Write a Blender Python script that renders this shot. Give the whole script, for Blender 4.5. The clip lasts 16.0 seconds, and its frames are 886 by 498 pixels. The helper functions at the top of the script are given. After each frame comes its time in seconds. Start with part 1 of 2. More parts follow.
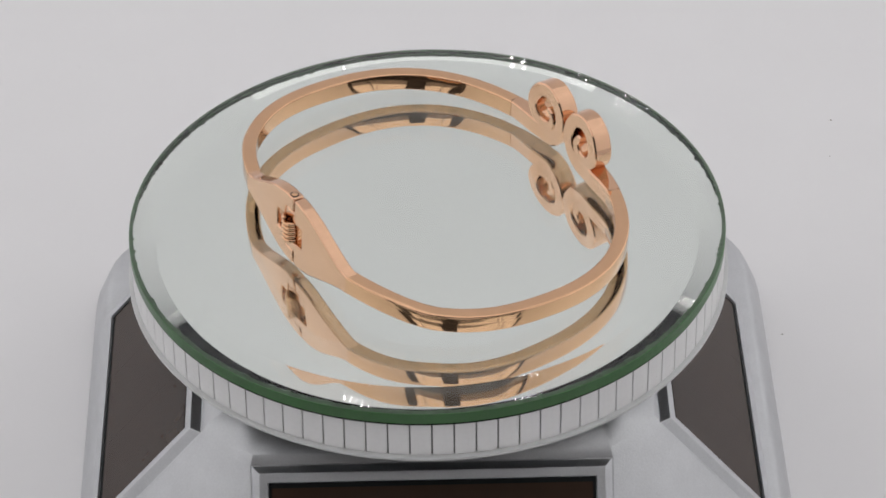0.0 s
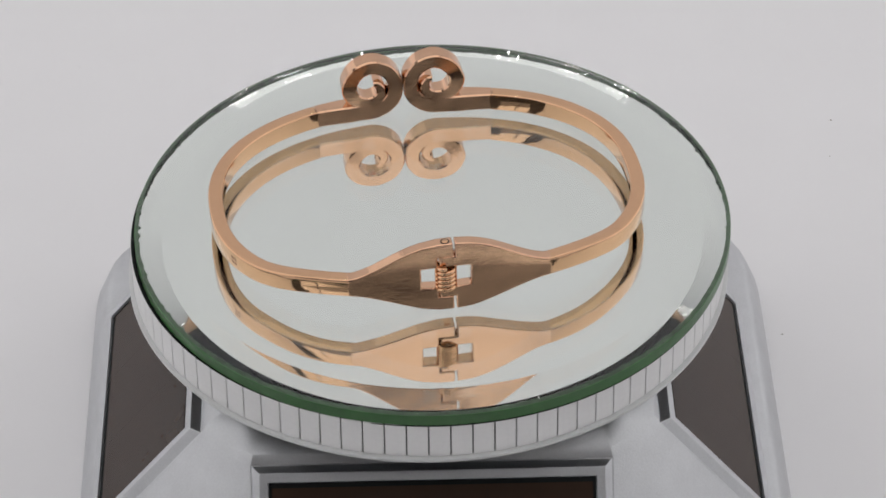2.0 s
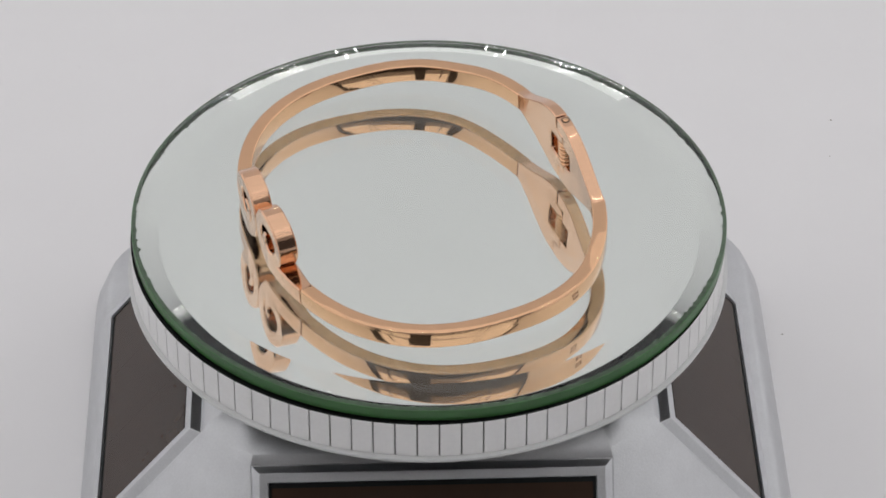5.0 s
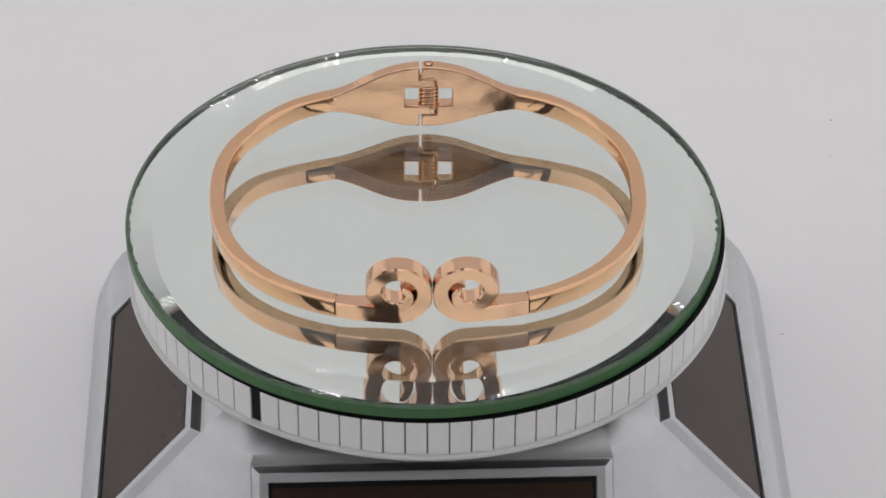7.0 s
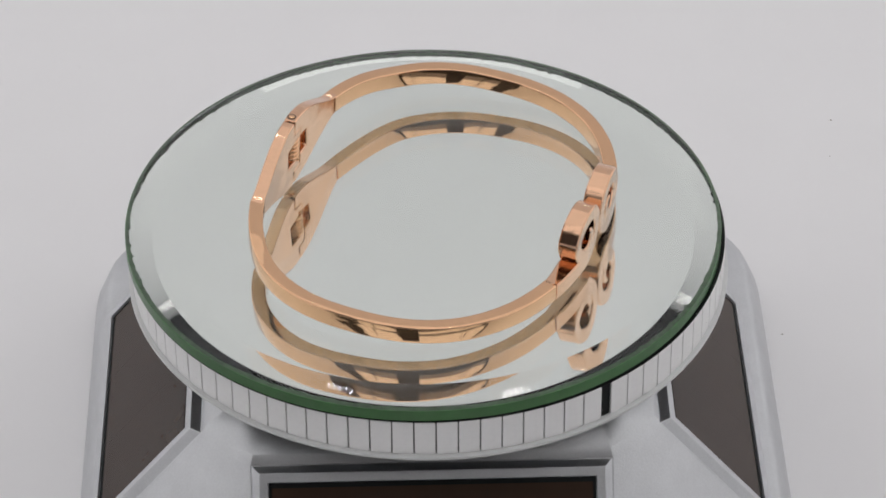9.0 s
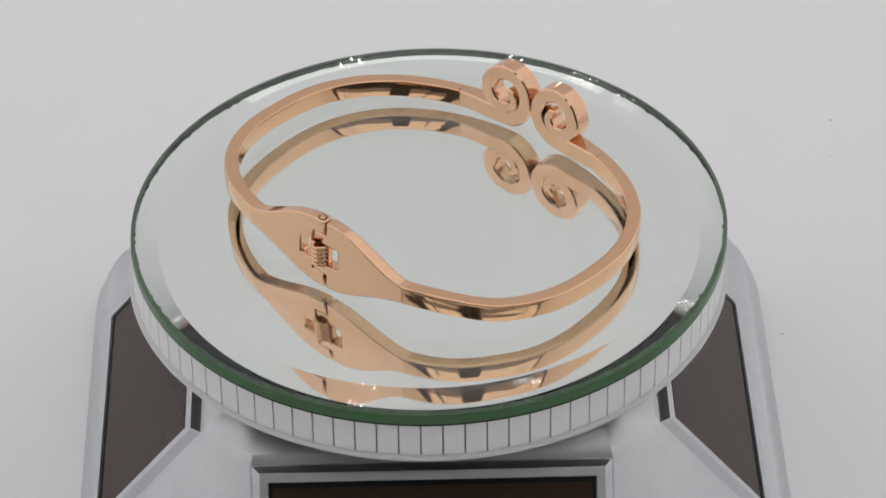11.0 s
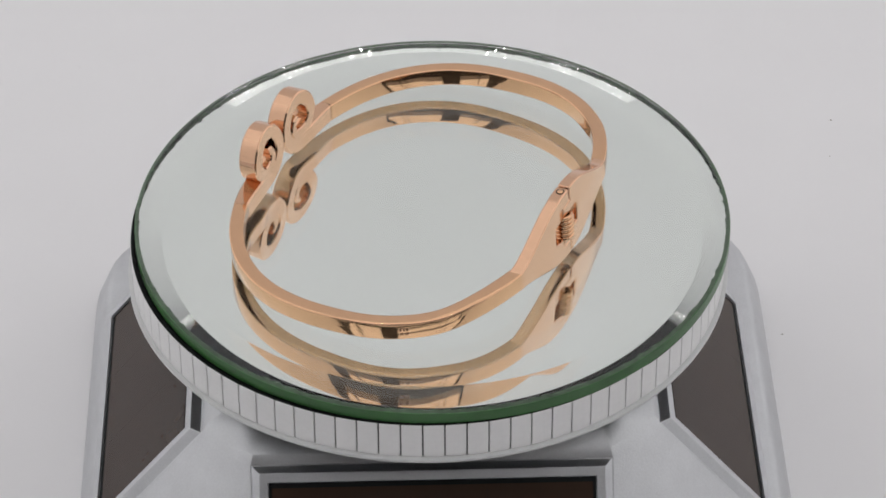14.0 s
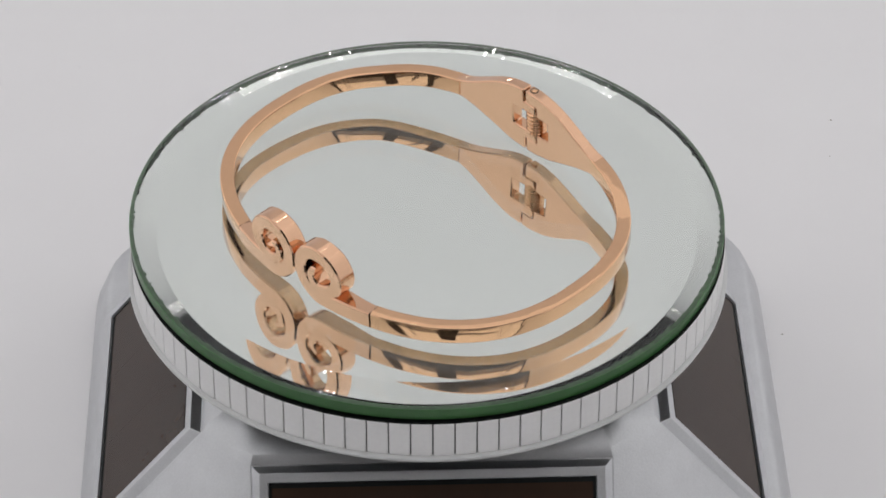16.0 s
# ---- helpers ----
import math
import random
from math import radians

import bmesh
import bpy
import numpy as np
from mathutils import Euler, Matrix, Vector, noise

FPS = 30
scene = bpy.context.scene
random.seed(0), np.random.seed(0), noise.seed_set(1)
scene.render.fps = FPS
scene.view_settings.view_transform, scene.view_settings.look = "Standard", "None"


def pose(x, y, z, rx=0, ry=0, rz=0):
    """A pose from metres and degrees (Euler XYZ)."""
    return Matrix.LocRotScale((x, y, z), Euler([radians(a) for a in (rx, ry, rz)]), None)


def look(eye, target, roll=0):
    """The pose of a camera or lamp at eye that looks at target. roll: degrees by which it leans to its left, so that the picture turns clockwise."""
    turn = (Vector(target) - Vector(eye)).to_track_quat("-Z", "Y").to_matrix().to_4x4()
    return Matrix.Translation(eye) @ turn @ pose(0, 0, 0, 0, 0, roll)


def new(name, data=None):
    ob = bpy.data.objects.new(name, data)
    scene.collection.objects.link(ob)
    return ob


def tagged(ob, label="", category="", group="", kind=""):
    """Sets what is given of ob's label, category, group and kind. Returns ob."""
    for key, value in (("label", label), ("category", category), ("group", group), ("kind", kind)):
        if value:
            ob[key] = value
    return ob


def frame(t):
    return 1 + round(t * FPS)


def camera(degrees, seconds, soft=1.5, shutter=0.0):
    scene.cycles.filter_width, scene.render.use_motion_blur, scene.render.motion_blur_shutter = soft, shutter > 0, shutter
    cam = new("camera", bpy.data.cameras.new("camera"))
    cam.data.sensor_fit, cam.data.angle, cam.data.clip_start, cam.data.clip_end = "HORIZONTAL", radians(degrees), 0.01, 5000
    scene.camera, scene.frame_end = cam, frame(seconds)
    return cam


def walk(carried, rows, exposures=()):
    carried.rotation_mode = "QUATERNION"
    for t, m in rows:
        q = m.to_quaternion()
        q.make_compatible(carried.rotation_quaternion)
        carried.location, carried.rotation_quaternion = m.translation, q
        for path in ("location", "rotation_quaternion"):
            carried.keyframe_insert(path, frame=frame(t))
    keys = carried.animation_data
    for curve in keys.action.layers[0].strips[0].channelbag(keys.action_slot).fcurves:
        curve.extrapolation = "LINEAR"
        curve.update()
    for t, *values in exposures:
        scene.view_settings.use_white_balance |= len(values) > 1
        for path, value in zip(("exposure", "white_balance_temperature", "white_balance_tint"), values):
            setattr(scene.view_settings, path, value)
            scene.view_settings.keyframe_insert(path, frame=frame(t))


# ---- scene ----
cam = camera(14.93, 16.0, soft=1.7)
Z0 = 0.048                       # height of the platter's top over the table
eye = Vector((0.0, -0.3803, 0.2984 + Z0))
aim = eye + 0.48 * Vector((0.004428, 0.782307, -0.622877))
walk(cam, [(0.0, look(eye, aim, -0.393)), (16.0, look(eye, aim, -0.393))], exposures=[(0.0, 0.0), (16.0, 0.0)])

# turn of the platter, degrees
SPIN = 34.642
TURN = [(0.0, 2.2), (0.5, 0.95), (1.0, 1.15), (1.5, -0.05), (2.0, 0.7), (2.5, -0.3), (3.0, 0.15), (3.5, -0.95), (4.0, -0.8),
        (6.5, -0.5), (7.0, 0.25), (7.5, -0.75), (8.0, -0.4), (8.5, -1.0), (9.0, -1.1), (11.5, -0.7), (12.0, 0.15), (12.5, 0.1),
        (13.0, -0.8), (13.5, -0.6), (14.0, 0.25), (14.5, 0.0), (15.0, 0.8), (15.5, 0.6), (16.0, 1.2)]


def turn(t):
    return -1.984 + SPIN * t + float(np.interp(t, [a for a, b in TURN], [b for a, b in TURN]))


# ---------------------------------------------------------------- light
world = bpy.data.worlds.new("world")
scene.world = world
world.use_nodes = True
world.node_tree.nodes["Background"].inputs[0].default_value = (1, 1, 1, 1)
world.node_tree.nodes["Background"].inputs[1].default_value = 0.02


# ---------------------------------------------------------------- materials
def material(name, color, rough=0.5, metal=0.0, grain=0.0, grain_scale=400.0, bump=0.0, bump_scale=800.0, spec=0.5,
             stretch=(1, 1, 1), rough_var=0.0, wave=0.0):
    m = bpy.data.materials.new(name)
    m.use_nodes = True
    nt = m.node_tree
    b = nt.nodes["Principled BSDF"]
    b.inputs["Base Color"].default_value = (*color, 1)
    b.inputs["Roughness"].default_value = rough
    b.inputs["Metallic"].default_value = metal
    b.inputs["Specular IOR Level"].default_value = spec
    co = nt.nodes.new("ShaderNodeTexCoord")
    mp = nt.nodes.new("ShaderNodeMapping")
    mp.inputs["Scale"].default_value = stretch
    nt.links.new(co.outputs["Object"], mp.inputs[0])

    def noise_node(scale, detail=4):
        n = nt.nodes.new("ShaderNodeTexNoise")
        n.inputs["Scale"].default_value = scale
        n.inputs["Detail"].default_value = detail
        nt.links.new(mp.outputs[0], n.inputs["Vector"])
        return n

    if grain:
        a, c = noise_node(grain_scale), noise_node(grain_scale * 0.07, 2)
        mix = nt.nodes.new("ShaderNodeMath")
        mix.operation = "ADD"
        nt.links.new(a.outputs[0], mix.inputs[0])
        nt.links.new(c.outputs[0], mix.inputs[1])
        ramp = nt.nodes.new("ShaderNodeMapRange")
        ramp.inputs[1].default_value, ramp.inputs[2].default_value = 0.6, 1.4
        ramp.inputs[3].default_value, ramp.inputs[4].default_value = 1 - grain, 1 + grain
        nt.links.new(mix.outputs[0], ramp.inputs[0])
        sc = nt.nodes.new("ShaderNodeVectorMath")
        sc.operation = "SCALE"
        sc.inputs[0].default_value = color
        nt.links.new(ramp.outputs[0], sc.inputs["Scale"])
        nt.links.new(sc.outputs[0], b.inputs["Base Color"])
    if rough_var:
        n = noise_node(grain_scale * 0.4)
        r = nt.nodes.new("ShaderNodeMapRange")
        r.inputs[3].default_value, r.inputs[4].default_value = max(0.0, rough - rough_var), rough + rough_var
        nt.links.new(n.outputs[0], r.inputs[0])
        nt.links.new(r.outputs[0], b.inputs["Roughness"])
    if bump:
        n = noise_node(bump_scale)
        bp = nt.nodes.new("ShaderNodeBump")
        bp.inputs["Strength"].default_value = bump
        bp.inputs["Distance"].default_value = 0.0002
        nt.links.new(n.outputs[0], bp.inputs["Height"])
        nt.links.new(bp.outputs[0], b.inputs["Normal"])
    if wave:
        # slow unevenness left by hand polishing
        n = nt.nodes.new("ShaderNodeTexNoise")
        n.inputs["Scale"].default_value, n.inputs["Detail"].default_value = 170.0, 1.0
        nt.links.new(co.outputs["Object"], n.inputs["Vector"])
        wv = nt.nodes.new("ShaderNodeBump")
        wv.inputs["Strength"].default_value, wv.inputs["Distance"].default_value = wave, 0.0002
        nt.links.new(n.outputs[0], wv.inputs["Height"])
        if bump:
            nt.links.new(wv.outputs[0], bp.inputs["Normal"])
        else:
            nt.links.new(wv.outputs[0], b.inputs["Normal"])
    return m


def glass_material(name, color, ior=1.5):
    m = bpy.data.materials.new(name)
    m.use_nodes = True
    nt = m.node_tree
    nt.nodes.remove(nt.nodes["Principled BSDF"])
    g = nt.nodes.new("ShaderNodeBsdfGlass")
    g.inputs["Color"].default_value = (*color, 1)
    g.inputs["Roughness"].default_value = 0.0
    g.inputs["IOR"].default_value = ior
    nt.links.new(g.outputs[0], nt.nodes["Material Output"].inputs[0])
    return m


def glow(name, color, strength):
    m = bpy.data.materials.new(name)
    m.use_nodes = True
    b = m.node_tree.nodes["Principled BSDF"]
    b.inputs["Base Color"].default_value = (*color, 1)
    b.inputs["Emission Color"].default_value = (*color, 1)
    b.inputs["Emission Strength"].default_value = strength
    return m


ROSE = material("rose_gold", (0.745, 0.455, 0.275), 0.05, 1.0, 0.03, 900, 0.02, 1500, rough_var=0.03, wave=0.9)
ROSE_BRUSHED = material("rose_gold_brushed", (0.735, 0.455, 0.30), 0.08, 1.0, 0.04, 500, 0.07, 600, stretch=(1, 1, 7), rough_var=0.03, wave=0.8)
STAMP = material("stamped_metal", (0.42, 0.25, 0.17), 0.45, 1.0, 0.2, 900)
GLASS = glass_material("mirror_glass", (0.975, 0.99, 0.978))
SILVER = material("silvering", (0.86, 0.88, 0.86), 0.0, 1.0)
EDGE = material("green_ground_glass", (0.028, 0.118, 0.026), 0.28, 0.0, 0.25, 500, 0.25, 1800, spec=0.45)

ARRIS = material("grey_ground_arris", (0.055, 0.10, 0.055), 0.3, 0.0, 0.5, 900, 0.4, 1800, spec=0.5)


def let_through(m, color, share):
    """Mixes scattered transmission into a material."""
    nt = m.node_tree
    out, b = nt.nodes["Material Output"], nt.nodes["Principled BSDF"]
    t, mix = nt.nodes.new("ShaderNodeBsdfTranslucent"), nt.nodes.new("ShaderNodeMixShader")
    t.inputs[0].default_value = (*color, 1)
    mix.inputs[0].default_value = share
    nt.links.new(b.outputs[0], mix.inputs[1])
    nt.links.new(t.outputs[0], mix.inputs[2])
    nt.links.new(mix.outputs[0], out.inputs[0])


let_through(EDGE, (0.40, 0.60, 0.40), 0.12)
BACK = material("black_backing_paint", (0.008, 0.009, 0.009), 0.6, 0.0, 0.2, 900, spec=0.15)
TILE = material("white_tile", (0.83, 0.83, 0.83), 0.3, 0.0, 0.03, 1500, rough_var=0.1)
JOINT = material("grey_joint", (0.16, 0.16, 0.16), 0.6, 0.0, 0.1, 900)
LIP = material("pale_plastic", (0.62, 0.63, 0.63), 0.35, 0.0, 0.04, 900)
BODY = material("silver_paint", (0.56, 0.57, 0.588), 0.38, 0.9, 0.07, 3200, 0.14, 3200, rough_var=0.03)
PANEL = material("solar_cell", (0.044, 0.027, 0.019), 0.16, 0.0, 0.10, 240, 0.0, spec=0.12)
CELL_LINE = material("cell_line", (0.034, 0.025, 0.022), 0.25, spec=0.3)
PAPER = material("white_paper", (0.80, 0.795, 0.81), 0.75, 0.0, 0.012, 60, 0.05, 700)
TENT = material("white_tent_cloth", (0.70, 0.70, 0.70), 0.85, 0.0, 0.02, 40, 0.1, 900)
TOP = material("white_tent_top", (0.70, 0.70, 0.70), 0.85, 0.0, 0.02, 40, 0.1, 900)
# pale material of the front strips, added for the metal to reflect
FRONT_GLOW = material("added_front_glow", (0.72, 0.71, 0.70), 0.85, 0.0, 0.06, 40, 0.1, 900)
# fill light: emission added to the unseen cloth, which glows by itself
for cloth, strength in ((TENT, 0.40), (TOP, 0.42), (FRONT_GLOW, 0.50)):
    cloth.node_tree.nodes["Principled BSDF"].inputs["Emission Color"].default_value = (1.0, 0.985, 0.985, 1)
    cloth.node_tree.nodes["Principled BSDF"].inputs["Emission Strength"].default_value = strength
# mid grey added low on the front, only seen in reflections
FRONT_GREY = material("added_front_grey", (0.36, 0.345, 0.335), 0.85, 0.0, 0.06, 40, 0.1, 900)
# near black for the added wall that stands for the dark beyond
DARK = material("dark_front_black", (0.07, 0.065, 0.065), 0.9, 0.0, 0.2, 60)
DUST = material("dust_speck", (0.35, 0.33, 0.30), 0.9)
BOARD = material("lamp_board", (0.75, 0.75, 0.75), 0.5)
DIODE = glow("lamp_diode", (1.0, 0.98, 0.97), 40.0)



# ---------------------------------------------------------------- building helpers
def link(name, bm, mats, parent=None, label="", smooth=False, bevel=0.0, segments=2):
    bmesh.ops.recalc_face_normals(bm, faces=bm.faces)
    me = bpy.data.meshes.new(name)
    bm.to_mesh(me)
    bm.free()
    for m in mats if isinstance(mats, (list, tuple)) else [mats]:
        me.materials.append(m)
    if smooth:
        for f in me.polygons:
            f.use_smooth = True
        if smooth != "all":
            me.set_sharp_from_angle(angle=radians(35 if smooth is True else smooth))
    ob = new(name, me)
    if parent:
        ob.parent = parent
    if label:
        ob["label"] = label
    if bevel:
        mod = ob.modifiers.new("bevel", "BEVEL")
        mod.width, mod.segments, mod.limit_method, mod.angle_limit = bevel, segments, "ANGLE", radians(28)
    return ob


part = link


def lathe(profile, n=180, wobble=None, close=False):
    """profile: (r, z) from the outside round; wobble(i, k, r, z) -> (r, z)."""
    bm = bmesh.new()
    rows = []
    for i in range(n):
        a = 2 * math.pi * i / n
        row = []
        for k, (r, z) in enumerate(profile):
            if wobble:
                r, z = wobble(a, k, r, z)
            row.append(bm.verts.new((r * math.cos(a), r * math.sin(a), z)))
        rows.append(row)
    m = len(profile)
    for i in range(n):
        A, B = rows[i], rows[(i + 1) % n]
        for k in range(m if close else m - 1):
            l = (k + 1) % m
            bm.faces.new((A[k], B[k], B[l], A[l]))
    return bm, rows


def disc_fill(bm, loop):
    bm.faces.new(loop)


def box(bm, c, s, m=None):
    r = bmesh.ops.create_cube(bm, size=1.0)
    for v in r["verts"]:
        v.co = Vector((c[0] + v.co.x * s[0], c[1] + v.co.y * s[1], c[2] + v.co.z * s[2]))
        if m:
            v.co = m @ v.co
    return r["verts"]


def sweep(path, frames, section, closed_ends=True):
    """section(i) -> list of (a, b); frames[i] = (axis_a, axis_b)."""
    bm = bmesh.new()
    rows = []
    for i, c in enumerate(path):
        A, B = frames[i]
        rows.append([bm.verts.new(c + A * a + B * b) for a, b in section(i)])
    m = len(rows[0])
    for i in range(len(rows) - 1):
        for k in range(m):
            l = (k + 1) % m
            bm.faces.new((rows[i][k], rows[i][l], rows[i + 1][l], rows[i + 1][k]))
    if closed_ends:
        bm.faces.new(rows[0])
        bm.faces.new(rows[-1][::-1])
    return bm


def rounded(w, h, r, n=3):
    """A rectangle with rounded corners, w by h."""
    pts = []
    for cx, cy, a0 in ((w / 2 - r, h / 2 - r, 0), (-w / 2 + r, h / 2 - r, 90), (-w / 2 + r, -h / 2 + r, 180), (w / 2 - r, -h / 2 + r, 270)):
        for i in range(n):
            a = radians(a0 + 90 * i / (n - 1))
            pts.append((cx + r * math.cos(a), cy + r * math.sin(a)))
    return pts


MM = 0.001

# ---------------------------------------------------------------- the light tent
def flat(name, corners, mat, label, thick=0.004):
    bm = bmesh.new()
    c = [Vector(v) for v in corners]
    n = (c[1] - c[0]).cross(c[2] - c[0]).normalized() * thick
    lo = [bm.verts.new(v) for v in c]
    hi = [bm.verts.new(v - n) for v in c]
    bm.faces.new(lo)
    bm.faces.new(hi[::-1])
    for i in range(4):
        j = (i + 1) % 4
        bm.faces.new((lo[i], hi[i], hi[j], lo[j]))
    return tagged(link(name, bm, mat), label, "wall", kind="structure")


W, YB, YF, H = 0.8, 1.2, -0.72, 1.5


def paper_sheet():
    """The sweep of paper: table and rising back in one sheet."""
    bm = bmesh.new()
    prof = [(YF, 0.0), (-0.4, 0), (-0.2, 0), (0.0, 0), (0.3, 0), (0.6, 0.0), (0.8, 0.0)]
    R = 0.35
    for i in range(1, 13):
        a = radians(90 * i / 12)
        prof.append((0.8 + R * math.sin(a), R - R * math.cos(a)))
    prof.append((1.15, H))
    nx = 12
    rows = [[bm.verts.new((-W + 2 * W * i / nx, y, z)) for i in range(nx + 1)] for y, z in prof]
    for a, b in zip(rows, rows[1:]):
        for i in range(nx):
            bm.faces.new((a[i], a[i + 1], b[i + 1], b[i]))
    low = [[bm.verts.new((v.co.x, v.co.y + (0.002 if v.co.z > 0.1 else 0), v.co.z - 0.002)) for v in r] for r in rows]
    for a, b in zip(low, low[1:]):
        for i in range(nx):
            bm.faces.new((a[i], b[i], b[i + 1], a[i + 1]))
    return tagged(link("floor", bm, PAPER, smooth=True), "matte white paper sheet swept up behind the turntable", "backdrop", kind="structure")


paper_sheet()
# unseen tent walls and top; the cloth carries the added glow
flat("wall_west", [(-W, YF, 0), (-W, YB, 0), (-W, YB, H), (-W, YF, H)][::-1], TENT, "white tent cloth, unseen, with a glow added to light the set")
flat("wall_east", [(W, YF, 0), (W, YB, 0), (W, YB, H), (W, YF, H)], TENT, "white tent cloth, unseen, with a glow added to light the set")
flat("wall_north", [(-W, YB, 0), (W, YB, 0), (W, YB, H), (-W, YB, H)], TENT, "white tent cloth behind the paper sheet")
# unseen black wall, added so that the metal reflects darkness
flat("wall_south", [(-W, YF, 0), (W, YF, 0), (W, YF, H), (-W, YF, H)][::-1], DARK, "unseen black wall, added as the darkness before the open front of the light tent")
flat("ceiling", [(-W, YF, H), (W, YF, H), (W, YB, H), (-W, YB, H)], TOP, "white tent cloth overhead, unseen, with a glow added to light the set")


def reflection_front(y, z0, zm, z1):
    """Unseen front strips with gaps, added to put light and dark bands into reflections."""
    bm = bmesh.new()
    strips = [(-0.42, -0.335), (-0.32, -0.165), (-0.03, 0.295), (0.303, 0.345), (0.356, 0.5)]
    for x0, x1, a, b in [(-0.44, -0.03, z1, H)] + [(p, q, zm, z1 if p < -0.1 else H) for p, q in strips]:
        box(bm, ((x0 + x1) / 2, y, (a + b) / 2), (x1 - x0, 0.003, b - a))
    ob = tagged(link("wall_front", bm, FRONT_GLOW), "unseen glowing front strips, added for bright and dark bands in reflections", "wall", kind="structure")
    # lower strips, added to tone down what the hinge reflects
    bm = bmesh.new()
    for x0, x1 in strips:
        box(bm, ((x0 + x1) / 2, y, (z0 + zm) / 2), (x1 - x0, 0.003, zm - z0))
    part("grey_strips", bm, FRONT_GREY, ob, "unseen grey strips, added to give reflections a middle tone")
    return ob


reflection_front(-0.5, 0.345, 0.475, 0.72)


def lamp_strip(m, px, py, rows, r, cols):
    """A slim board with staggered rows of tiny bare diodes, facing its own -z."""
    e = tagged(new("lamp_strip"), "slim white strip with tiny bare glowing diodes", "lamp", "diode strips of the tent")
    e.matrix_basis = m
    bm = bmesh.new()
    box(bm, (0, 0, 0.0006), ((cols - 0.2) * px, (rows + 1) * py, 0.0012))
    part("board", bm, BOARD, e)
    bm = bmesh.new()
    for k in range(rows):
        cnt = cols - k % 2
        for i in range(cnt):
            bmesh.ops.create_cone(bm, cap_ends=True, segments=8, radius1=0.8 * r, radius2=r, depth=0.5 * r,
                                  matrix=Matrix.Translation(((i - (cnt - 1) / 2) * px, (k - (rows - 1) / 2) * py, -0.3 * r)))
    tagged(part("diodes", bm, DIODE, e, "rows of glowing diodes"), kind="stuff")
    return e


centre = Vector((0, 0, Z0))
for x, y, z, px, py, rows, r, roll, cols in ((0.207, 0.712, H - 0.03, 0.024, 0.0095, 17, 0.0021, 0, 3), (0.242, 1.135, 0.413, 0.0048, 0.0120, 5, 0.0009, 40, 12),
                                             (0.175, 1.135, 0.344, 0.0040, 0.0090, 5, 0.0008, 49, 12), (0.092, 1.135, 0.294, 0.0080, 0.0080, 4, 0.0011, 63, 8)):
    for side in (-1, 1):
        spot = Vector((side * x, y, z))
        lamp_strip(Matrix.Translation(spot) @ (centre - spot).to_track_quat("-Z", "Y").to_matrix().to_4x4() @ pose(0, 0, 0, 0, 0, side * roll), px, py, rows, r, cols)

# ---------------------------------------------------------------- turntable base
BASE_TURN = 0.98


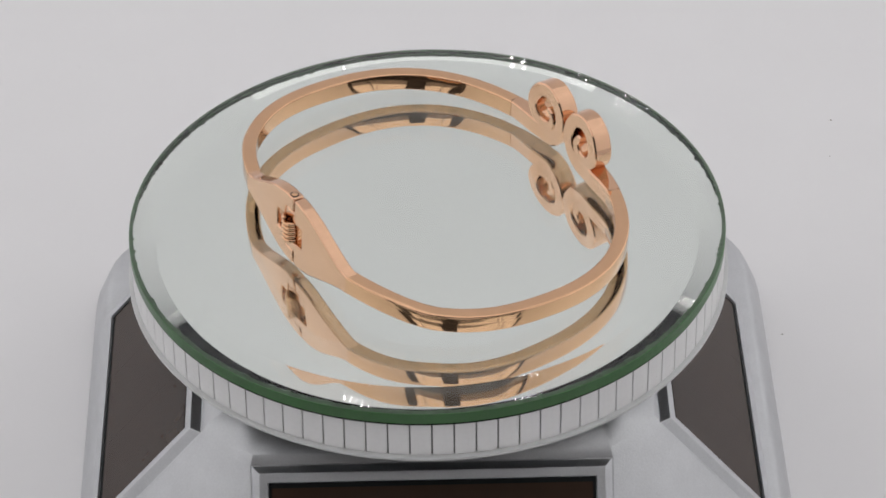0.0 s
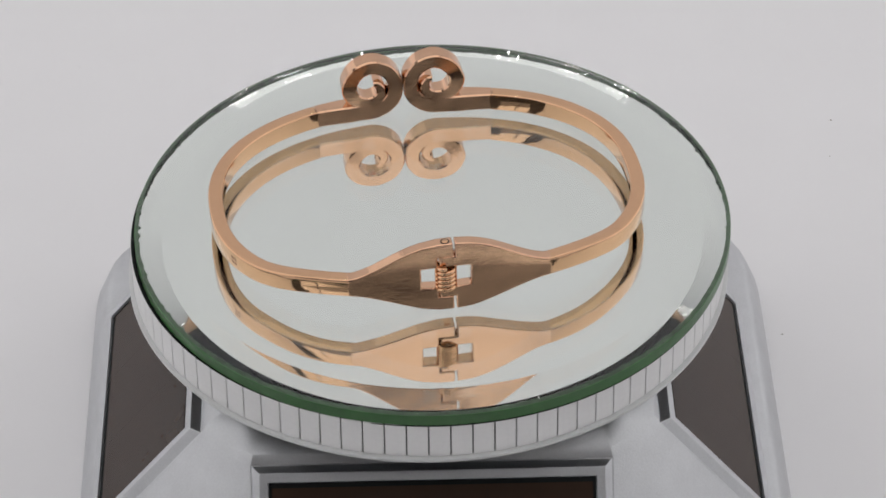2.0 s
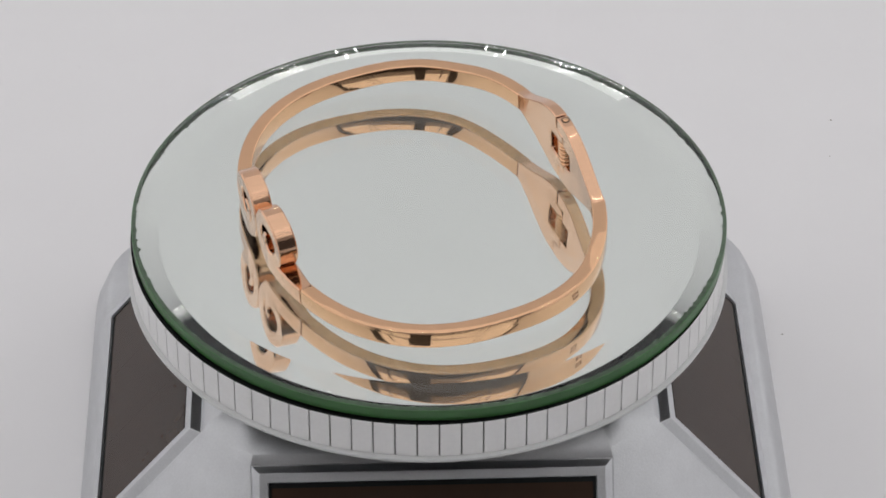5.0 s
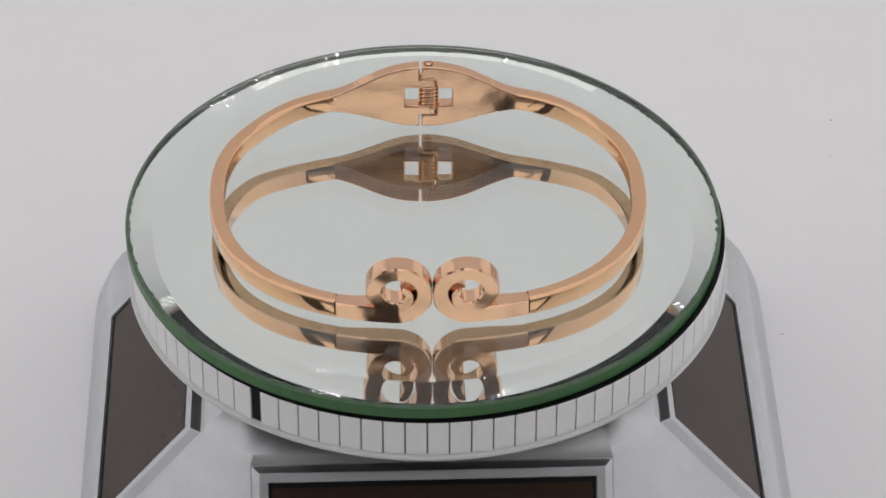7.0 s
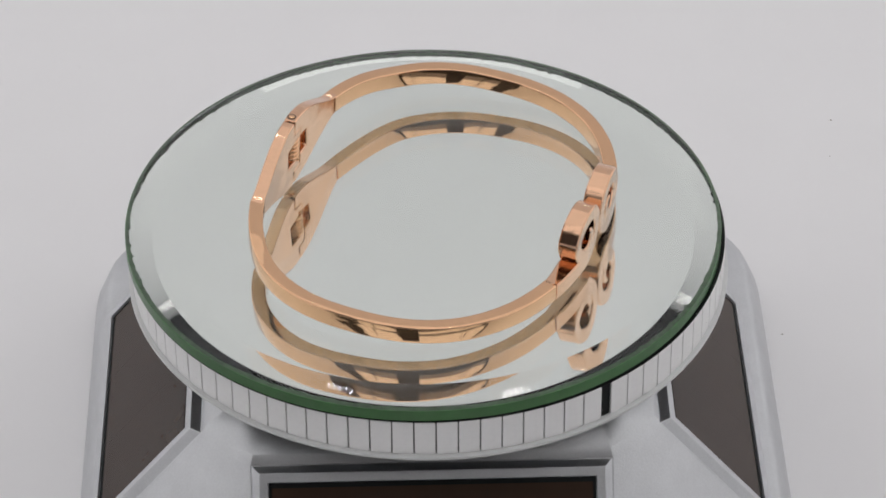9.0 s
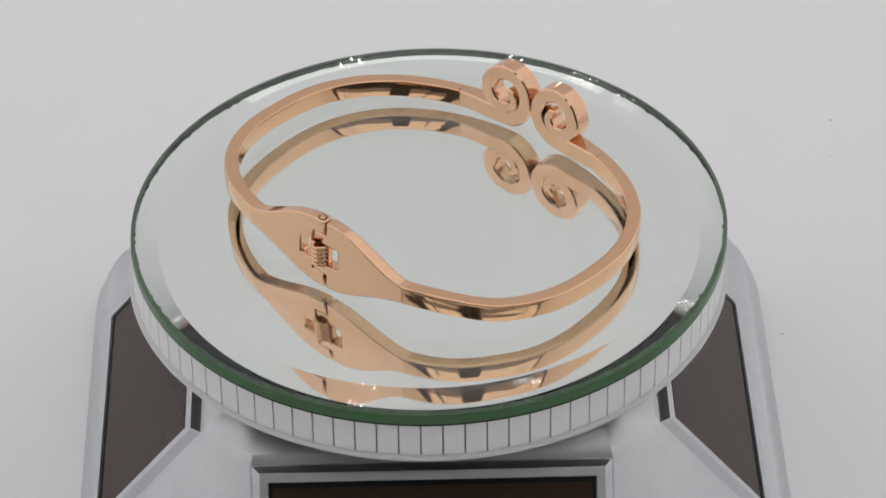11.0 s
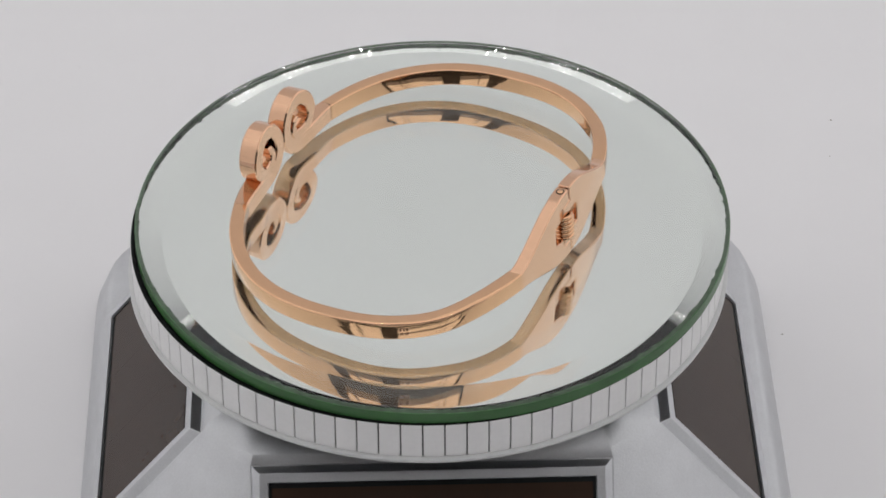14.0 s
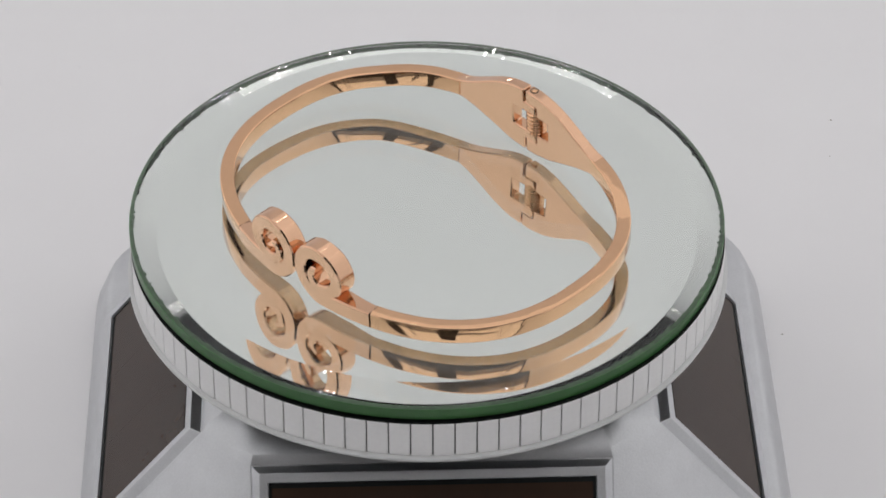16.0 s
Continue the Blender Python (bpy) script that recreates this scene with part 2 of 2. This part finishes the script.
def turntable_base():
    e = tagged(new("turntable_base"), "silver plastic turntable base with four dark solar panels, on white paper", "turntable")
    e.matrix_basis = pose(-0.0003, 0, Z0, 0, 0, BASE_TURN)
    a, r0, z0, r1, z1 = 25.14 * MM, 32.1 * MM, -16.4 * MM, 48.9 * MM, -37.1 * MM

    def octagon(bm, r, aa, z, bulge):
        """Four sides and four bowed corners."""
        m = (r + aa) / 2 + bulge * MM
        return [bm.verts.new((x, y, z)) for x, y in ((-aa, -r), (aa, -r), (m, -m), (r, -aa), (r, aa), (m, m), (aa, r), (-aa, r), (-m, m), (-r, aa), (-r, -aa), (-m, -m))]

    bm = bmesh.new()
    t = octagon(bm, 26 * MM, 23 * MM, -11.5 * MM, 0.2)
    m0 = octagon(bm, 31.4 * MM, 24.8 * MM, -15.2 * MM, 0.4)
    u = octagon(bm, r0, a, z0, 0.5)
    l = octagon(bm, r1, a, z1, 1.5)
    b = octagon(bm, r1 + 0.3 * MM, a, -42 * MM, 1.5)
    bm.faces.new(t)
    panels = []
    for A, B in ((t, m0), (m0, u), (u, l), (l, b)):
        for i in range(12):
            j = (i + 1) % 12
            f = bm.faces.new((A[i], B[i], B[j], A[j]))
            if A is u and i % 3 == 0:
                panels.append(f)
    bm.faces.new(b[::-1])
    bmesh.ops.recalc_face_normals(bm, faces=bm.faces)
    bmesh.ops.inset_individual(bm, faces=panels, thickness=0.25 * MM, depth=0.0)
    bmesh.ops.inset_individual(bm, faces=panels, thickness=1.4 * MM, depth=1.25 * MM)
    bmesh.ops.inset_individual(bm, faces=panels, thickness=1.8 * MM, depth=0.0)
    spots = []
    for f in panels:
        c, n = f.calc_center_median(), f.normal.copy()
        tang = n.cross(Vector((0, 0, 1))).normalized()
        up = tang.cross(n).normalized()
        if up.z < 0:
            up = -up
        w = max((v.co - c).dot(tang) for v in f.verts) * 2
        h = max((v.co - c).dot(up) for v in f.verts) * 2
        spots.append((c, n, tang, up, w, h))
    bmesh.ops.inset_individual(bm, faces=panels, thickness=0.05 * MM, depth=-0.9 * MM)
    part("body", bm, BODY, e, smooth=True, bevel=0.45 * MM)
    # solar panels
    for c, n, tang, up, w, h in spots:
        M = Matrix((tang, up, n)).transposed().to_4x4()
        M.translation = c - n * 0.7 * MM
        bm = bmesh.new()
        box(bm, (0, 0, 0), (w - 0.2 * MM, h - 0.2 * MM, 0.5 * MM))
        p = part("solar_panel", bm, BACK, e, "dark brown glossy solar panel")
        p.matrix_basis = M
        bm = bmesh.new()
        box(bm, (0, 0, 0.29 * MM), (w - 1.0 * MM, h - 1.6 * MM, 0.1 * MM))
        part("cell_sheet", bm, PANEL, p, "dark brown cells under gloss")
        for k in range(1, 3):
            bm = bmesh.new()
            box(bm, ((k / 3 - 0.5) * w, 0, 0.345 * MM), (0.07 * MM, h - 2.4 * MM, 0.02 * MM))
            part("cell_line", bm, CELL_LINE, p)
    # skirt: a rounded square that flares to the table
    bm = bmesh.new()
    rows = []
    for S, rad, z in ((44, 10, -37.6), (49.6, 14, -37.9), (50.8, 14.5, -38.8), (52.7, 15, -43.8), (53, 15, -45), (53, 15, -47.6), (52, 14, -48)):
        ring = []
        for cx, cy, a0 in ((1, 1, 0), (-1, 1, 90), (-1, -1, 180), (1, -1, 270)):
            for i in range(10):
                an = radians(a0 + 10 * i)
                ring.append(bm.verts.new((0.9 * MM + (cx * (S - rad) + rad * math.cos(an)) * MM, (cy * (S - rad) + rad * math.sin(an)) * MM, z * MM)))
        rows.append(ring)
    for A, B in zip(rows, rows[1:]):
        for i in range(len(A)):
            j = (i + 1) % len(A)
            bm.faces.new((A[i], A[j], B[j], B[i]))
    bm.faces.new(rows[0])
    bm.faces.new(rows[-1][::-1])
    part("skirt", bm, BODY, e, smooth=True)
    bm, rows = lathe([(10 * MM, -12 * MM), (10 * MM, -6 * MM)], 48)
    disc_fill(bm, [q[1] for q in rows])
    part("spindle", bm, JOINT, e, smooth=True)
    return e


turntable_base()

# ---------------------------------------------------------------- platter
SLIT = -4.65


def platter():
    e = tagged(new("platter"), "round platter edged with white tiles, with one black slit", "turntable platter")
    e.location = (0, 0, Z0)
    bm, rows = lathe([(38 * MM, -0.85 * MM), (42.15 * MM, -0.85 * MM), (42.15 * MM, -6.1 * MM)], 360)
    disc_fill(bm, [q[0] for q in rows])
    part("core", bm, JOINT, e, smooth=True)
    # black ring between the tiles and the mirror
    bm, rows = lathe([(42.42 * MM, -0.6 * MM), (42.42 * MM, -0.37 * MM), (42.05 * MM, -0.37 * MM), (42.0 * MM, -0.8 * MM), (36 * MM, -0.8 * MM)], 360)
    part("black_ring", bm, BACK, e, "black ring round the platter's top, under the mirror", smooth=True)
    bm, rows = lathe([(42.0 * MM, -6.0 * MM), (42.9 * MM, -6.02 * MM), (43.1 * MM, -6.15 * MM), (43.1 * MM, -6.5 * MM), (42.9 * MM, -6.62 * MM), (42.75 * MM, -6.66 * MM), (42.75 * MM, -6.85 * MM), (42.3 * MM, -6.9 * MM)], 240)
    part("lip", bm, LIP, e, "pale plastic lip", smooth=True)

    # black put on the unseen underside to deepen the shade on the base
    bm, rows = lathe([(42.3 * MM, -6.9 * MM), (40 * MM, -7.0 * MM), (20 * MM, -7.4 * MM)], 180)
    disc_fill(bm, [q[-1] for q in rows])
    part("underside", bm, BACK, e, "unseen underside, blackened to deepen the shade below it", smooth=True)

    def tile_mesh(width):
        bm = bmesh.new()
        n = 3
        R0, R1, zt, zb = 42.1 * MM, 42.5 * MM, -0.42 * MM, -5.98 * MM
        rows = []
        for i in range(n + 1):
            an = radians(width * (i / n - 0.5))
            c, s = math.cos(an), math.sin(an)
            rows.append([bm.verts.new((r * c, r * s, z)) for r, z in ((R0, zt), (R1 - 0.06 * MM, zt), (R1, zt - 0.08 * MM), (R1, zb), (R0, zb))])
        for A, B in zip(rows, rows[1:]):
            for k in range(5):
                l = (k + 1) % 5
                bm.faces.new((A[k], B[k], B[l], A[l]))
        bm.faces.new(rows[0])
        bm.faces.new(rows[-1][::-1])
        bmesh.ops.recalc_face_normals(bm, faces=bm.faces)
        me = bpy.data.meshes.new("tile")
        bm.to_mesh(me)
        bm.free()
        me.materials.append(TILE)
        return me

    gap, step = 0.3, 358.0 / 89
    full = tile_mesh(step - gap)
    start = SLIT + 1.25
    for i in range(89):
        ob = new("tile", full)
        ob.parent = e
        ob.rotation_euler[2] = radians(start + step * (i + 0.5))
    # black slit
    bm = bmesh.new()
    box(bm, (42.14 * MM, 0, -3.1 * MM), (0.2 * MM, 1.55 * MM, 5.6 * MM))
    ob = part("slit", bm, BACK, e, "black slit in the edge")
    ob.rotation_euler[2] = radians(SLIT + 0.25)
    return e


# ---------------------------------------------------------------- mirror disc
WOBBLE = Matrix.Rotation(-0.003, 4, "X") @ Matrix.Rotation(-0.0055, 4, "Y")
TILT = Matrix.Rotation(-0.0072, 4, "X") @ Matrix.Rotation(-0.011, 4, "Y")
FLAT, BOTTOM, RD, DROP, RIM, UNDER = 2.65 * MM, 0.0 * MM, 42.44 * MM, 0.82 * MM, 0.55 * MM, -0.28 * MM
EX, EY = -0.07 * MM, -0.75 * MM


def mirror_disc():
    e = tagged(new("mirror_disc"), "round silvered mirror glass with chipped green edge on the platter", "mirror")
    e.location = (0, 0, Z0)
    rng = random.Random(4)
    off = Matrix.Translation((EX, EY, 0))
    bm, rows = lathe([(RD - RIM, FLAT - DROP), (RD - 4.4 * MM, FLAT), (RD - 10 * MM, FLAT)], 720)
    disc_fill(bm, [q[-1] for q in rows])
    bm.transform(off)
    for f in bm.faces:
        if f.normal.z < 0:
            f.normal_flip()
    part("glass", bm, GLASS, e, "clear glass with a wide bevel", smooth=4)
    # ground edge with chips
    chips = []
    for i in range(240):
        mid = rng.choice((0.3, 1.9, 2.7, 4.1, 5.4))
        chips.append((mid + rng.gauss(0, 0.32), rng.uniform(0.004, 0.014), rng.uniform(0.04, 0.3) * (0.4 + rng.random())))

    def chip(an):
        d = 0.0
        for c, w, h in chips:
            x = abs((an - c + math.pi) % (2 * math.pi) - math.pi)
            if x < w:
                d = max(d, h * (1 - (x / w) ** 2))
        return d * MM

    def wob(an, k, r, z):
        if k == 0:
            return r - chip(an), z
        if k == 1:
            return r - 0.3 * chip(an), z
        return r, z

    bm, rows = lathe([(RD - RIM - 0.03 * MM, FLAT - DROP), (RD - 0.08 * MM, FLAT - DROP - 0.16 * MM), (RD, FLAT - DROP - 0.25 * MM), (RD, BOTTOM - 0.03 * MM), (RD - 0.1 * MM, BOTTOM - 0.1 * MM)], 1440, wob)
    bm.transform(off)
    for f in bm.faces:
        f.material_index = 1 if f.calc_center_median().z > FLAT - DROP - 0.17 * MM else 0
    part("ground_edge", bm, [EDGE, ARRIS], e, "chipped green ground glass edge", smooth=True)

    def wob2(an, k, r, z):
        if k == 0:
            return r - chip(an + 1.0) * 1.6 - 0.12 * MM * (0.5 + 0.5 * noise.noise((9 * math.cos(an), 9 * math.sin(an), 2.0))), z
        return r, z

    bm, rows = lathe([(RD - 0.3 * MM, UNDER + 0.04 * MM), (30 * MM, UNDER + 0.04 * MM)], 720, wob2)
    disc_fill(bm, [q[1] for q in rows])
    bm.transform(off)
    part("silvering", bm, SILVER, e, "bright silvering")
    bm, rows = lathe([(RD - 0.15 * MM, UNDER), (RD - 0.15 * MM, UNDER - 0.12 * MM)], 240)
    disc_fill(bm, [q[0] for q in rows])
    disc_fill(bm, [q[1] for q in rows])
    bm.transform(off)
    part("backing", bm, BACK, e, "black backing paint")
    bm, rows = lathe([(39.5 * MM, UNDER - 0.12 * MM), (39.5 * MM, UNDER - 0.6 * MM)], 120)
    disc_fill(bm, [q[1] for q in rows])
    part("adhesive_pad", bm, BACK, e, smooth=True)
    return e


# ---------------------------------------------------------------- bracelet
LEAN = 3.2
BR = (TILT @ Matrix.Rotation(radians(30.3), 4, "Z") @ Matrix.Translation((1 * MM, 0, (FLAT / MM + 2.69) * MM))
      @ Matrix.Rotation(radians(LEAN), 4, "Y") @ Matrix.Translation((-1 * MM, 0, 0)))
BAND_T, BAND_H = 2.05 * MM, 2.7 * MM


def oval(v, back):
    """Outer u of the ring at v, on the hinge side or the scroll side."""
    n, U = (2.4, -23.5) if back else (2.3, 25.0)
    return (0.6 + U * max(0.0, 1 - abs(v / 30.9) ** n) ** (1 / n)) * MM


def bracelet():
    e = tagged(new("bracelet"), "polished rose gold hinged bracelet with two scroll ends, on the mirror", "bracelet")
    e.location = (0, 0, Z0)

    for side in (1, -1):
        # band: an oval in plan, sampled by angle
        pts = []
        n = 96
        for i in range(n + 1):
            th = radians(-90 + 180 * i / n)      # -90 hinge side, +90 scroll side
            nn_ = 2.4 if th < 0 else 2.3
            U = 23.5 if th < 0 else 25.0
            c, s_ = math.cos(th), math.sin(th)
            v = 30.9 * abs(c) ** (2 / nn_)
            u = 0.6 + U * math.copysign(abs(s_) ** (2 / nn_), s_)
            pts.append((u * MM, v * MM))
        # start at the neck, end by the scroll
        sel = [q for q in pts if not (q[0] < 0 and q[1] < 13.2 * MM) and not (q[0] > 0 and q[1] < 12.6 * MM)]
        path, frames = [], []
        for i, (u, v) in enumerate(sel):
            a, b = sel[max(0, i - 1)], sel[min(len(sel) - 1, i + 1)]
            tan = Vector((b[0] - a[0], (b[1] - a[1]) * side, 0)).normalized()
            nrm = Vector((tan.y, -tan.x, 0)) * side
            if nrm.dot(Vector((u, v * side, 0))) < 0:
                nrm = -nrm
            x = min(1.0, max(0.0, (-u / MM - 14.0) / 7.3))
            path.append(Vector((u, v * side, 0.95 * MM * x * x * (3 - 2 * x))) - nrm * BAND_T / 2)
            frames.append((nrm, Vector((0, 0, 1))))
        sec = rounded(BAND_T, BAND_H, 0.22 * MM, 4)
        bm = sweep(path, frames, lambda i: sec)
        bm.transform(BR)
        part("band", bm, ROSE, e, smooth=True)

        if side > 0:
            i = min(range(len(path)), key=lambda q: abs(path[q].x + 10.4 * MM) + (0 if path[q].y > 0.02 else 1))
            nrm = frames[i][0]
            tan = Vector((-nrm.y, nrm.x, 0))
            M = Matrix((tan, Vector((0, 0, 1)), nrm)).transposed().to_4x4()
            M.translation = path[i] + nrm * (BAND_T / 2)
            for x, z, w, h in ((-0.6, 0.35, 0.3, 0.45), (-0.15, 0.35, 0.2, 0.45), (0.3, 0.35, 0.35, 0.4), (-0.45, -0.35, 0.45, 0.35), (0.25, -0.35, 0.5, 0.4)):
                bm = bmesh.new()
                box(bm, (x * MM, z * MM, 0.005 * MM), (w * MM, h * MM, 0.03 * MM))
                bm.transform(BR @ M)
                part("stamp_mark", bm, STAMP, e, "dull stamped mark")
        # scroll in the upright plane at the band's end
        cv, cz = 4.62 * MM, 4.0 * MM
        marks = [-90, 0, 90, 180, 270, 360, 425]
        outer = [5.35, 4.58, 4.6, 4.5, 3.4, 1.8, 1.05]
        inner = [2.65, 2.4, 2.42, 2.25, 1.5, 0.6, 0.25]
        line = []
        for v in (13.2, 12, 11, 10, 9, 8, 7, 6, 5.2):
            line.append((v * MM, 0.0, BAND_H, (2.1 + 0.7 * min(1.0, (13.2 - v) / 5.0)) * MM))
        for k in range(0, 73):
            d = -90 + 515 * k / 72
            ro, ri = float(np.interp(d, marks, outer)), float(np.interp(d, marks, inner))
            ripple = 0.022 * math.sin(radians(d * 9.0 + 40 * side)) + 0.014 * math.sin(radians(d * 15.5))
            ro += ripple * max(0.0, min(1.0, (d + 70) / 40, (290 - d) / 40))
            rad = (ro + ri) / 2
            line.append((cv - rad * MM * math.cos(radians(d)), cz + rad * MM * math.sin(radians(d)), (ro - ri) * MM, 2.8 * MM))
        path, frames, wid = [], [], []
        for i, (v, z, w, thick) in enumerate(line):
            a, b = line[max(0, i - 1)], line[min(len(line) - 1, i + 1)]
            tan = Vector((0, (b[0] - a[0]) * side, b[1] - a[1])).normalized()
            path.append(Vector((oval(max(v / MM, 4.5), False) + 0.08 * MM - thick / 2, v * side, z)))
            frames.append((Vector((1, 0, 0)), Vector((0, -tan.z, tan.y))))
            wid.append((thick, w))
        bm = sweep(path, frames, lambda i: rounded(*wid[i], 0.2 * MM, 2))
        bm.transform(BR)
        part("scroll", bm, ROSE_BRUSHED, e, smooth=True)

    # hinge leaves
    def half(v):
        x = min(1.0, max(0.0, (14.2 - abs(v)) / 13.2))
        x = x * x * (3 - 2 * x)
        return 1.35 + 4.1 * x ** 0.85

    def rise(v):
        x = min(1.0, max(0.0, (14.2 - abs(v)) / 9.0))
        return 0.95 + 0.6 * x * x * (3 - 2 * x)

    def face_u(v):
        x = min(1.0, abs(v) / 14.0)
        return (-22.1 * (1 - x * x) + oval(14.0, True) / MM * x * x)

    zb = [-5.6, -3.4, -1.75, -0.6, 0.6, 1.75, 2.05, 3.4, 5.6]
    for side in (1, -1):
        if side > 0:
            vs = [-0.42, 0.6, 1.75, 4.05, 5.0, 6, 7, 8, 9, 10, 11, 12, 13, 14.2]
        else:
            vs = [1.55, 0.6, -0.72, -2.85, -4, -5, -6, -7, -8, -9, -10, -11, -12, -13, -14.2]
        cells = set()
        for i in range(len(vs) - 1):
            mid = (vs[i] + vs[i + 1]) / 2
            for k in range(len(zb) - 1):
                zm = abs((zb[k] + zb[k + 1]) / 2)
                if side > 0:
                    keep = mid > 4.05 or (zm > 3.4) or (1.75 < zm < 3.4 and mid > 1.75)
                else:
                    keep = mid < -2.85 or (zm > 3.4 and mid < -0.72) or (1.75 < zm < 3.4)
                if keep:
                    cells.add((i, k))
        bm = bmesh.new()
        made = {}

        def vert(i, k, lay):
            if (i, k, lay) not in made:
                v = vs[i]
                g = half(v) / 5.6
                made[i, k, lay] = bm.verts.new(((face_u(v) + (0.035 * max(0.0, zb[k] - 1.75) * g if lay == 0 else 1.9)) * MM, v * MM, (zb[k] * g + rise(v)) * MM))
            return made[i, k, lay]

        for i, k in cells:
            quad = [(i, k), (i + 1, k), (i + 1, k + 1), (i, k + 1)]
            bm.faces.new([vert(a, b, 0) for a, b in quad])
            bm.faces.new([vert(a, b, 1) for a, b in quad][::-1])
            for (a, b), (c, d), (di, dk) in ((quad[0], quad[1], (0, -1)), (quad[1], quad[2], (1, 0)), (quad[2], quad[3], (0, 1)), (quad[3], quad[0], (-1, 0))):
                if (i + di, k + dk) not in cells:
                    bm.faces.new((vert(a, b, 0), vert(c, d, 0), vert(c, d, 1), vert(a, b, 1)))
        bm.transform(BR)
        part("hinge_leaf", bm, ROSE_BRUSHED, e, smooth=True, bevel=0.2 * MM)
    # spring
    path, frames = [], []
    turns, per = 5.5, 18
    for i in range(int(turns * per) + 1):
        an = 2 * math.pi * i / per
        z = (-0.45 + 3.8 * i / (turns * per)) * MM
        rad = Vector((math.cos(an), math.sin(an), 0))
        path.append(Vector((-21.5 * MM, 0.62 * MM, z)) + rad * 1.25 * MM)
        frames.append((rad, Vector((0, 0, 1))))
    sec = [(0.32 * MM * math.cos(2 * math.pi * k / 8), 0.32 * MM * math.sin(2 * math.pi * k / 8)) for k in range(8)]
    bm = sweep(path, frames, lambda i: sec)
    bm.transform(BR)
    part("spring", bm, ROSE, e, "coiled spring", smooth="all")
    # hinge pin with its sunk rim
    bm, rows = lathe([(0.62 * MM, 5.45 * MM), (0.62 * MM, 5.63 * MM), (0.46 * MM, 5.63 * MM), (0.46 * MM, 5.55 * MM)], 24)
    bm.transform(BR @ Matrix.Translation((-21.2 * MM, 0.58 * MM, 1.4 * MM)))
    part("pin_rim", bm, BACK, e, "dark seam round the pin", smooth=True)
    bm, rows = lathe([(0.46 * MM, -5.7 * MM), (0.46 * MM, 5.66 * MM), (0.36 * MM, 5.72 * MM)], 24)
    disc_fill(bm, [q[2] for q in rows])
    disc_fill(bm, [q[0] for q in rows])
    bm.transform(BR @ Matrix.Translation((-21.2 * MM, 0.58 * MM, 1.4 * MM)))
    part("hinge_pin", bm, ROSE, e, smooth=True)
    return e


def dust_specks():
    """A few specks on the paper."""
    rng = random.Random(7)
    bm = bmesh.new()
    for x, y, r in ((0.0697, 0.0893, 0.00022), (0.0563, 0.032, 0.0002), (0.0685, 0.079, 0.00012), (-0.0612, 0.1072, 0.00012)):
        bmesh.ops.create_icosphere(bm, subdivisions=1, radius=r, matrix=Matrix.Translation((x, y, 0.25 * r)) @ Matrix.Diagonal((1, rng.uniform(0.6, 1), 0.5, 1)))
    return tagged(link("dust", bm, DUST), "tiny grey dust specks on the white paper", "dust", kind="stuff")


dust_specks()
PLATTER, MIRROR, BRACELET = platter(), mirror_disc(), bracelet()


def motions():
    times = [0.5 * i for i in range(33)]
    walk(PLATTER, [(t, pose(0, 0, Z0, 0, 0, turn(t)) @ WOBBLE) for t in times])
    walk(MIRROR, [(t, pose(0, 0, Z0, 0, 0, turn(t)) @ TILT) for t in times])
    walk(BRACELET, [(t, pose(0, 0, Z0, 0, 0, turn(t))) for t in times])


motions()
